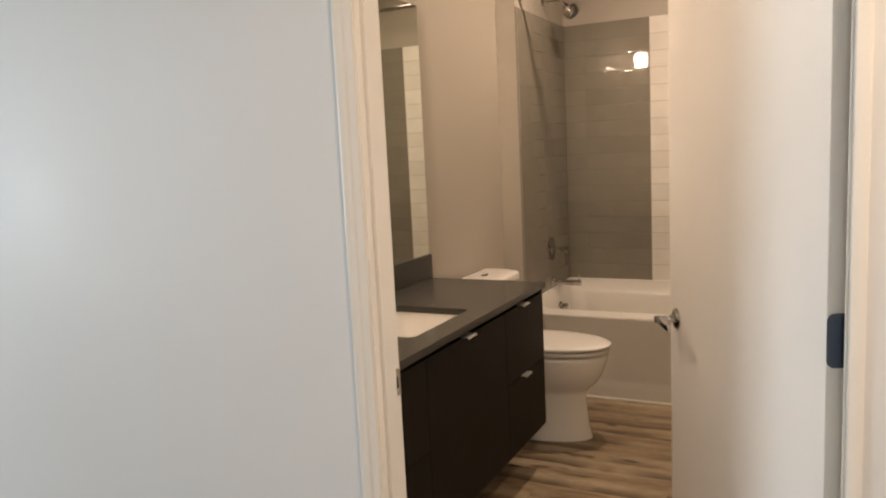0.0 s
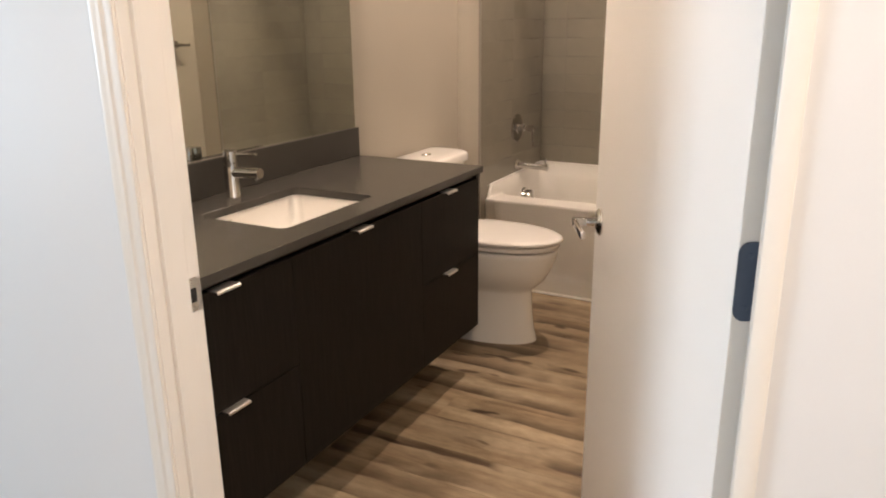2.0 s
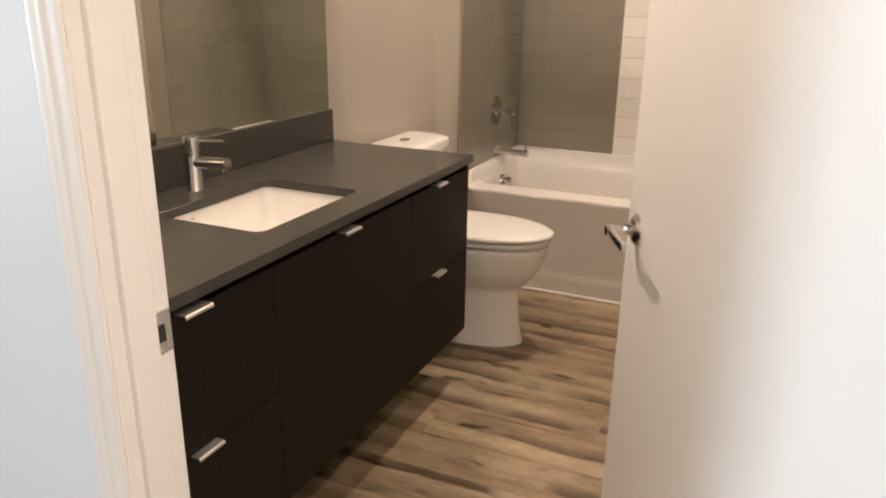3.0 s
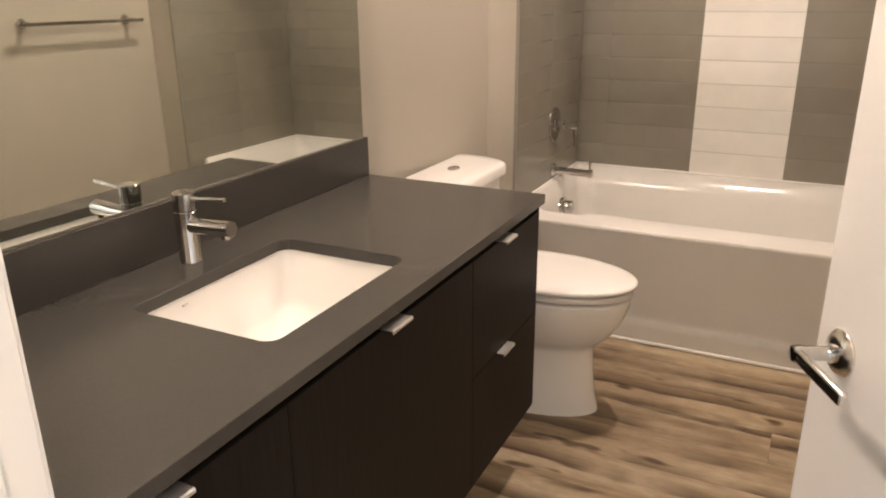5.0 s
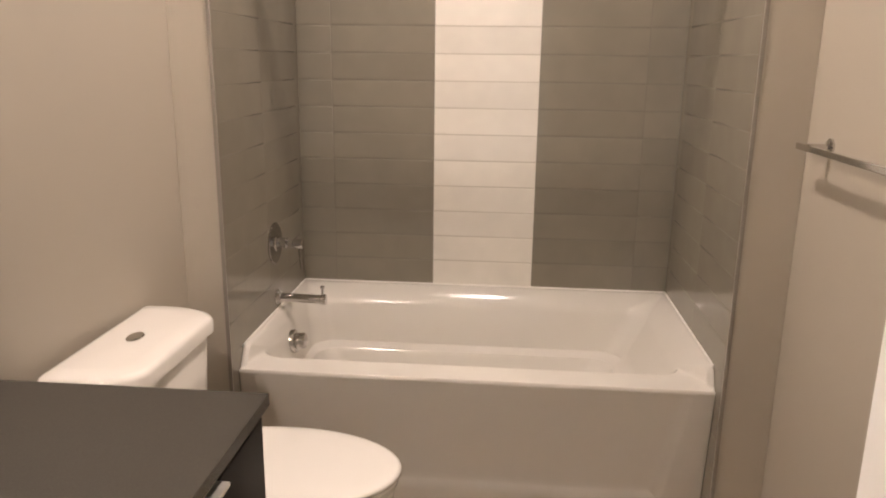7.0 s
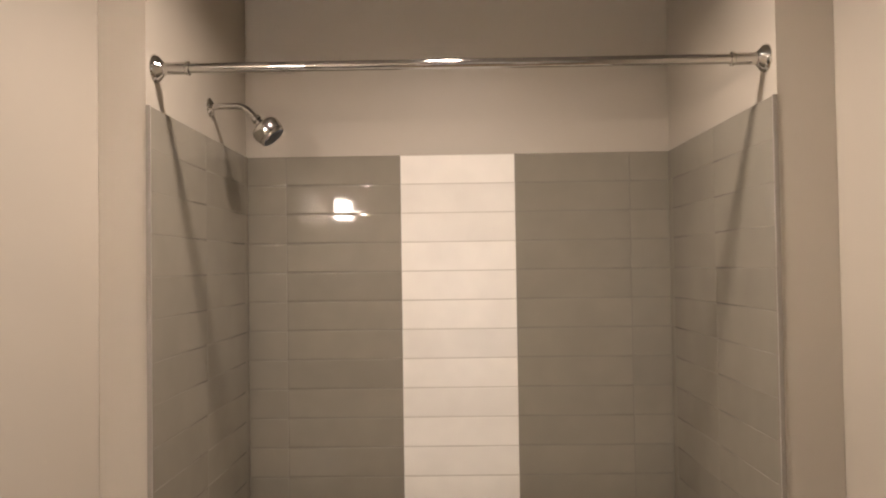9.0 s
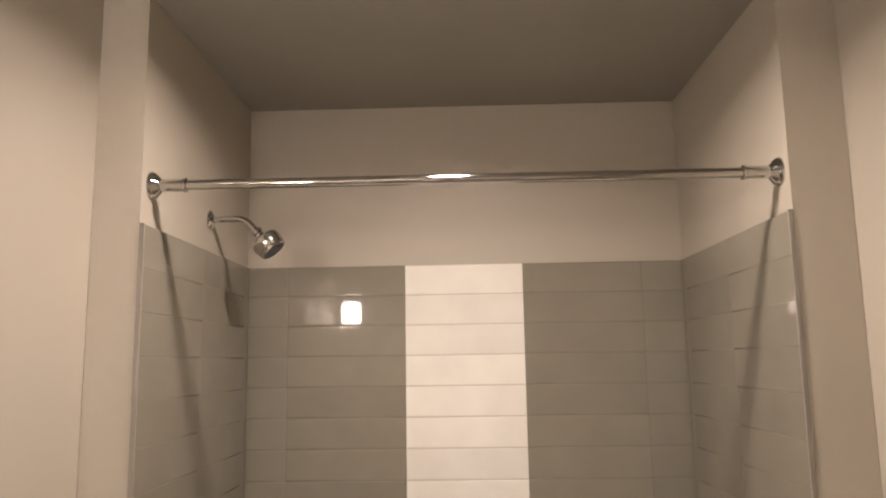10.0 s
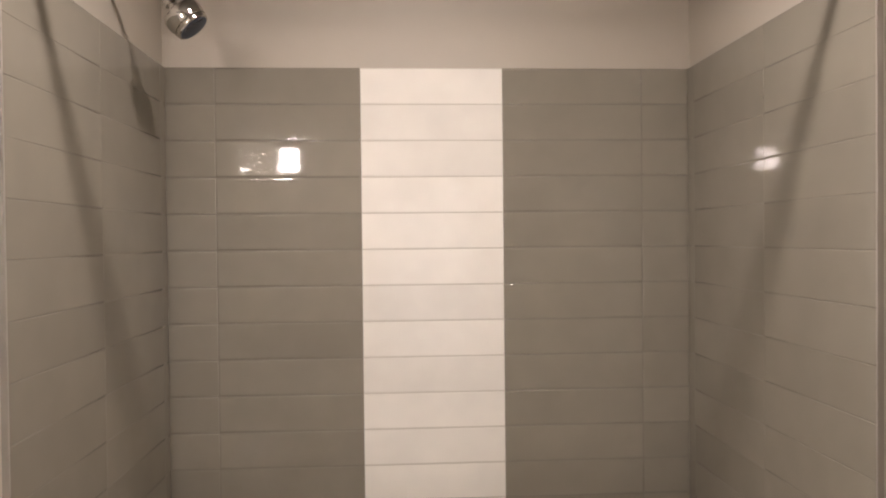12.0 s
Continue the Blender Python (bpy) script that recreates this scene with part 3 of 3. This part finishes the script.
skin(bm, [egg(-0.665, -0.160, 0.174, 0.4710), egg(-0.668, -0.146, 0.187, 0.4725), egg(-0.668, -0.144, 0.189, 0.4750), egg(-0.668, -0.144, 0.189, 0.4815), egg(-0.666, -0.1465, 0.1865, 0.4855), egg(-0.661, -0.155, 0.179, 0.4880), egg(-0.64, -0.19, 0.15, 0.4905), egg(-0.55, -0.32, 0.06, 0.4920)])
part("lid", bm, PORCELAIN, toilet, smooth=45)
for dy in (-0.075, 0.075):
    part("seat_hinge", turned([(-0.022, 0), (-0.022, 0.011), (0.022, 0.011), (0.022, 0)], (-0.668, TY + dy, 0.458), (0, 1, 0), 16), PORCELAIN, toilet, smooth=40)

# ---- bathtub ----
TX = AX - 0.001
tub = thing("bathtub", (0, 0.37, 0), "white acrylic alcove bathtub with panelled apron", "bathtub")
bm = bmesh.new()
RIM = 0.492


def rim_height(y, lift):
    return RIM + lift * smoothstep((y + 0.035) / 0.045)


def tub_loop(x0, x1, y0, y1, r):
    """A rounded rectangle with extra points along its short sides, close together near the front."""
    p = rounded(x0, x1, y0, y1, r, 12)
    steps = (0.3, 0.6, 0.85, 0.91, 0.94, 0.96, 0.975, 0.988)
    west = [(x0, p[25][1] + (p[26][1] - p[25][1]) * f) for f in steps]
    east = [(x1, p[0][1] + (p[51][1] - p[0][1]) * f) for f in reversed(steps)]
    return p[:26] + west + p[26:] + east


ring = [[(x, y, rim_height(y, 0.063) - 0.012) for x, y in tub_loop(-TX, TX, -0.0505, 0.755, 0.012)], [(x, y, rim_height(y, 0.063) - 0.004) for x, y in tub_loop(-TX, TX, -0.0505, 0.755, 0.012)]]
for x0, x1, y0, y1, r, z, lift in ((-TX + 0.003, TX - 0.003, -0.0475, 0.752, 0.012, None, 0.063), (-TX + 0.012, TX - 0.012, -0.044, 0.744, 0.014, None, 0.064), (-TX + 0.022, TX - 0.022, -0.038, 0.735, 0.02, None, 0.058),
                                   (-TX + 0.042, TX - 0.085, 0.030, 0.690, 0.075, None, 0.012), (-TX + 0.050, TX - 0.097, 0.042, 0.680, 0.085, 0.478, 0), (-TX + 0.066, TX - 0.16, 0.075, 0.668, 0.09, 0.36, 0),
                                   (-TX + 0.070, TX - 0.185, 0.078, 0.664, 0.09, 0.325, 0), (-TX + 0.098, TX - 0.225, 0.100, 0.618, 0.09, 0.312, 0), (-TX + 0.106, TX - 0.235, 0.106, 0.608, 0.09, 0.295, 0),
                                   (-TX + 0.150, TX - 0.31, 0.120, 0.590, 0.10, 0.17, 0), (-TX + 0.180, TX - 0.37, 0.145, 0.565, 0.11, 0.135, 0), (-TX + 0.24, TX - 0.45, 0.20, 0.51, 0.10, 0.125, 0)):
    ring.append([(x, y, z if z else rim_height(y, lift)) for x, y in tub_loop(x0, x1, y0, y1, r)])
skin(bm, ring, False, True)
part("basin", bm, ACRYLIC, tub, smooth=38)
# apron: a frame with a sunk panel, wider above than below
bm = bmesh.new()
outer = [(-TX, 0.012), (TX, 0.012), (TX, RIM - 0.006), (-TX, RIM - 0.006)]
def pan(g, deep):
    """The sunk panel's outline, g in from its edge; it fades out towards the rim."""
    zb, zt = 0.072 + g * 0.9, RIM - 0.020
    return [(-0.66 + g, deep, zb), (0.625 - g, deep, zb), (0.690 - g * 0.6, deep * 0.12, zt), (-0.70 + g * 0.6, deep * 0.12, zt)]


loops = [[(x, 0.05, z) for x, z in outer], [(x, 0.003, z) for x, z in outer], [(x + (0.003 if x < 0 else -0.003), 0.0, z + (0.003 if z < 0.2 else -0.003)) for x, z in outer],
         pan(0.0, 0.0), pan(0.008, 0.0025), pan(0.030, 0.017), pan(0.044, 0.023), pan(0.060, 0.025)]
skin(bm, loops)
for v in bm.verts:
    v.co.y -= 0.050 * v.co.z / RIM
part("apron", bm, ACRYLIC, tub, smooth=25)
part("base_bead", block((-TX, -0.009, 0.0005), (TX, 0.006, 0.013), 0.004), SILICONE, tub, "white sealant bead along the floor")
for sx in (-1, 1):
    part("seal_bead", tube([(sx * (AX - 0.002), 0.004, 0.553), (sx * (AX - 0.002), 0.03, 0.556), (sx * (AX - 0.002), 0.752, 0.556)], 0.0036, 8), SILICONE, tub, "white sealant bead", 60)
part("seal_bead", tube([(-AX + 0.004, YB - 0.003, 0.557), (AX - 0.004, YB - 0.003, 0.557)], 0.0042, 8), SILICONE, tub, "white sealant bead", 60)
OV = Vector((-TX + 0.050, 0.360, 0.432))
part("overflow_plate", turned([(-0.03, 0.044), (0.018, 0.044), (0.022, 0.042), (0.024, 0.036), (0.024, 0.031), (0.052, 0.030), (0.058, 0.026), (0.060, 0.012), (0.0605, 0)], OV, (1, 0, 0.1), 32), CHROME, tub, "stepped round chrome overflow cover", 40)
part("drain", turned([(0, 0.035), (0.003, 0.034), (0.005, 0.02), (0.009, 0.018), (0.01, 0)], (-0.42, 0.365, 0.1255), (0, 0, 1), 28), CHROME, tub, smooth=40)

# tub spout, valve, shower head on the shower wall
WX = -AX
spout = thing("tub_spout", (WX, 0.375, 0.60), "polished chrome tub spout with diverter knob on tiled wall", "tub spout")
part("flange", turned([(0, 0.030), (0.004, 0.030), (0.010, 0.024), (0.016, 0.019), (0.016, 0)], (WX, 0.375, 0.600), (1, 0, 0), 28), CHROME, spout, smooth=40)
part("barrel", turned([(0.010, 0), (0.010, 0.0165), (0.165, 0.0165), (0.168, 0.0195), (0.185, 0.0195), (0.187, 0.017), (0.187, 0)], (WX, 0.375, 0.600), (1, 0, -0.02), 28), CHROME, spout, smooth=35)
part("diverter_knob", turned([(0, 0.005), (0.026, 0.0045), (0.028, 0.008), (0.036, 0.008), (0.037, 0)], (WX + 0.174, 0.375, 0.612), (0, 0, 1), 18), CHROME, spout, smooth=40)
valve = thing("shower_valve", (WX, 0.375, 0.82), "round polished chrome shower valve with lever", "shower valve")
# plate and lever take the chrome with the dark reflection coloured in
part("escutcheon", turned([(0, 0.076), (0.004, 0.076), (0.007, 0.073), (0.0085, 0.030), (0.014, 0.026), (0.016, 0)], (WX, 0.372, 0.808), (1, 0, 0), 40), DARK_REFLECT_CHROME, valve, "round chrome plate, dark reflection put into its colour", 30)
part("stem", turned([(0.010, 0), (0.010, 0.019), (0.046, 0.019), (0.050, 0.013), (0.070, 0.013), (0.074, 0.018), (0.104, 0.018), (0.107, 0.015), (0.107, 0)], (WX, 0.374, 0.812), (1, 0, -0.05), 32), CHROME, valve, smooth=35)
part("lever", tube([(WX + 0.092, 0.374, 0.795), (WX + 0.094, 0.374, 0.755), (WX + 0.098, 0.374, 0.712)], 0.0040, 12), DARK_REFLECT_CHROME, valve, smooth=50)
HY0 = 0.372
spray = thing("shower_set", (WX, HY0, 2.31), "chrome shower head on a bent arm above the tiles", "shower")
part("flange", turned([(0, 0.029), (0.003, 0.029), (0.012, 0.014), (0.013, 0)], (-AX - 0.010, HY0, 2.312), (1, 0, 0), 28), CHROME, spray, smooth=40)
arm_pts = [(-AX - 0.008, HY0, 2.312), (WX + 0.03, HY0, 2.314), (WX + 0.075, HY0, 2.314), (WX + 0.092, HY0, 2.311), (WX + 0.106, HY0, 2.303), (WX + 0.118, HY0, 2.291), (WX + 0.134, HY0, 2.273)]
part("arm", tube(arm_pts, 0.0095, 18), CHROME, spray, smooth=50)
part("swivel", turned([(0, 0.010), (0.004, 0.016), (0.014, 0.016), (0.018, 0.011), (0.026, 0.012)], (WX + 0.128, HY0, 2.280), (0.62, 0, -0.72), 24), CHROME, spray, smooth=40)
part("bell", turned([(0, 0.012), (0.006, 0.022), (0.009, 0.034), (0.012, 0.0405), (0.018, 0.0445), (0.028, 0.0460), (0.040, 0.0450), (0.050, 0.0425), (0.0505, 0.0400), (0.054, 0.0400), (0.0545, 0.0415), (0.060, 0.0405), (0.062, 0.038), (0.062, 0)], (WX + 0.146, HY0, 2.262), (0.62, 0, -0.72), 32), CHROME, spray, "cylindrical chrome spray head", 35)
part("spray_face", turned([(0.0622, 0.036), (0.0635, 0.035), (0.0638, 0)], (WX + 0.146, HY0, 2.262), (0.62, 0, -0.72), 28), BLUED, spray)

# curtain rod
RY, RZ0 = -0.048, 2.318
rod = thing("shower_curtain_rod", (0, RY, RZ0), "polished chrome shower curtain rod without curtain", "curtain rod")
part("bar", tube([(-AX, RY, RZ0), (0, RY, RZ0), (AX, RY, RZ0)], 0.0125, 24), CHROME, rod, smooth=50)
for s in (-1, 1):
    at = (s * (AX + 0.010), RY, RZ0)
    part("flange", turned([(0, 0.036), (0.004, 0.036), (0.012, 0.030), (0.020, 0.020), (0.024, 0.017), (0.024, 0)], at, (-s, 0, 0), 32), CHROME, rod, smooth=40)
    part("sleeve", turned([(0.020, 0), (0.020, 0.0155), (0.078, 0.0155), (0.080, 0.018), (0.086, 0.018), (0.088, 0.0155), (0.088, 0.0125)], at, (-s, 0, 0), 28), CHROME, rod, smooth=35)

# towel rail on the right wall
rail = thing("towel_rail", (XR, -0.5, 1.265), "slim square chrome towel rail on greige wall", "towel rail")
part("bar", block((0.834, -0.835, 1.252), (0.846, -0.200, 1.268), 0.002), CHROME, rail)
for y in (-0.255, -0.780):
    part("bracket", turned([(0, 0.023), (0.005, 0.023), (0.008, 0.019), (0.010, 0.009), (0.055, 0.009), (0.055, 0)], (XR, y, 1.262), (-1, 0, 0), 24), CHROME, rail, smooth=35)

# ---- skirting ----
def skirting(name, a, b, out):
    """A board along the wall from a to b, with an eased top; out points into the room."""
    prof = [(0, 0.0), (0.012, 0.0), (0.012, 0.092), (0.009, 0.100), (0, 0.102)]
    bm = bmesh.new()
    skin(bm, [[(p[0] + out[0] * d, p[1] + out[1] * d, z) for d, z in prof] for p in (a, b)])
    tagged(part(name, bm, TRIM), "white painted baseboard", "baseboard", kind="structure")


skirting("baseboard_east", (XR, YN, 0.0), (XR, YF, 0.0), (-1, 0))
skirting("baseboard_return_east", (AX + 0.006, YF, 0), (XR - 0.012, YF, 0), (0, -1))
skirting("baseboard_return_west", (XT, YF, 0), (-AX - 0.006, YF, 0), (0, -1))
skirting("baseboard_west", (XT - 0.003, YF - 0.012, 0), (XL, -0.95, 0), (1, 0))
skirting("baseboard_hall", (HX0, YH, 0), (JL - 0.052, YH, 0), (0, -1))
skirting("baseboard_hall_east", (JR + 0.026, YH, 0), (HX1, YH, 0), (0, -1))

# ---- tiles of the tub surround ----
PITCH, JOINT, TH = (TILE_TOP - TUB_TOP) / 16, 0.0012, 0.008
tile_meshes = {}


def tile_mesh(w, h, material, ease):
    key = (round(w, 4), round(h, 4), material.name, ease)
    if key not in tile_meshes:
        bm = bmesh.new()
        gx, gy, steep = ease * 0.5, ease, radians(36)   # the long edges are eased more than the short ones
        e = gy * math.tan(steep / 2)
        loop = lambda g, z: [(gx * g, gy * g, z), (w - gx * g, gy * g, z), (w - gx * g, h - gy * g, z), (gx * g, h - gy * g, z)]
        arc = [(1 - math.sin(q) / math.sin(steep), TH - e * (1 - math.cos(q)) / (1 - math.cos(steep))) for q in (steep * k / 5 for k in (5, 4, 3, 2, 1, 0))]
        skin(bm, [loop(0, 0)] + [loop(g, z) for g, z in arc] + [loop(1.5, TH)])
        tile_meshes[key] = finish(bm, "tile", material, 60)
    return tile_meshes[key]


def tile_field(name, origin, along, out, columns, z0, rows, label, ease=0.0018):
    """Stacked tiles on a wall: columns of (start, end, material) along it, over a grout bed."""
    along, out = Vector(along), Vector(out)
    up = Vector((0, 0, 1))
    lo, hi = min(c[0] for c in columns), max(c[1] for c in columns)
    bed = bmesh.new()
    o = Vector(origin)
    q = [o + along * s + up * z for s, z in ((lo, z0), (hi, z0), (hi, z0 + PITCH * rows), (lo, z0 + PITCH * rows))]
    skin(bed, [[p - out * 0.004 for p in q], [p + out * (TH - 0.0006) for p in q]])
    field = tagged(part(name, bed, GROUT), label, "tiles", kind="structure")
    for s0, s1, mat in columns:
        if mat is TILE_WHITE:
            strip = bmesh.new()
            q = [o + along * s + up * z for s, z in ((s0, z0), (s1, z0), (s1, z0 + PITCH * rows), (s0, z0 + PITCH * rows))]
            skin(strip, [[p for p in q], [p + out * (TH - 0.0002) for p in q]])
            part("grout_strip", strip, PALE_GROUT, field)
    for r in range(rows):
        for s0, s1, mat in columns:
            w, h = s1 - s0 - JOINT, PITCH - JOINT
            t = new("tile", tile_mesh(w, h, mat, ease))
            jig = Euler((random.uniform(-0.0009, 0.0009), random.uniform(-0.0006, 0.0006), 0)).to_matrix().to_4x4()
            spot = o + along * (s0 + JOINT / 2) + up * (z0 + PITCH * r + JOINT / 2) + out * 0.0004
            t.parent = field
            t.matrix_world = Matrix.Translation(spot) @ Matrix((along, up, out)).transposed().to_4x4() @ jig
    return field


G, W = TILE_GREY, TILE_WHITE
tile_field("tiles_back", (0, YB + TH, 0), (1, 0, 0), (0, -1, 0),
           [(-AX, -0.612, G), (-0.612, -0.204, G), (-0.204, 0.204, W), (0.204, 0.612, G), (0.612, AX, G)], TUB_TOP, 16, "grey glazed wall tiles with a white tile stripe", 0.0048)
YE = YF + 0.003
side = [(YE, YE + 0.408, G), (YE + 0.408, YE + 0.816, G), (YE + 0.816, YB, G)]
foot = [(YE, -0.004, G)]
for s, n in ((-1, "west"), (1, "east")):
    ori = (s * (AX + TH), 0, 0)
    if s < 0:
        tile_field("tiles_" + n, ori, (0, 1, 0), (1, 0, 0), side, TUB_TOP, 16, "grey glazed wall tiles above the tub")
        tile_field("tiles_foot_" + n, ori, (0, 1, 0), (1, 0, 0), foot, TUB_TOP - 5 * PITCH, 5, "narrow grey tiles beside the tub apron")
    else:
        flip = [(-b_, -a_, m_) for a_, b_, m_ in side]
        tile_field("tiles_" + n, ori, (0, -1, 0), (-1, 0, 0), flip, TUB_TOP, 16, "grey glazed wall tiles above the tub")
        tile_field("tiles_foot_" + n, ori, (0, -1, 0), (-1, 0, 0), [(0.004, -YE, G)], TUB_TOP - 5 * PITCH, 5, "narrow grey tiles beside the tub apron")
    x = s * (AX + 0.004)
    tagged(part("tile_trim_" + n, block((x - 0.0058, YF - 0.003, 0.0), (x + 0.0058, YF + 0.0026, TILE_TOP + 0.002), 0.0008), EDGE), "thin satin metal tile edge trim", "trim", kind="structure")

# ---- floor: slab and planks along x ----
slab = part("floor", block((HX0, HY, -0.12), (HX1, YB + 0.15, -0.0085)), DARK)
tagged(slab, "grey-brown wood-look plank floor", "floor", kind="structure")
PW, PL, PT = 0.178, 1.22, 0.0085
plank_meshes = {}


def plank(x0, x1, y0, y1):
    key = (round(x1 - x0, 3), round(y1 - y0, 3))
    if key not in plank_meshes:
        w, d, e = x1 - x0, y1 - y0, 0.0007
        loop = lambda g, z: [(g, g, z), (w - g, g, z), (w - g, d - g, z), (g, d - g, z)]
        bm = bmesh.new()
        skin(bm, [loop(0.0003, -PT), loop(0.0003, -e), loop(e, 0)])
        plank_meshes[key] = finish(bm, "plank", WOOD)
    o = new("plank", plank_meshes[key])
    o.parent = slab
    o.location = (x0, y0, 0)


rng = random.Random(5)
y = 0.05
while y > HY:
    y0 = max(y - PW, HY)
    in_room = y0 > YH - 0.05
    xa, xb = (XL - 0.05, XR + 0.05) if in_room else (HX0, HX1)
    if in_room and y0 < YN:
        xa, xb = XL, XR
    x = xa - rng.uniform(0, PL)
    while x < xb:
        a, b_ = max(x, xa), min(x + PL, xb)
        if b_ - a > 0.02:
            plank(a, b_, y0, y)
        x += PL
    y = y0
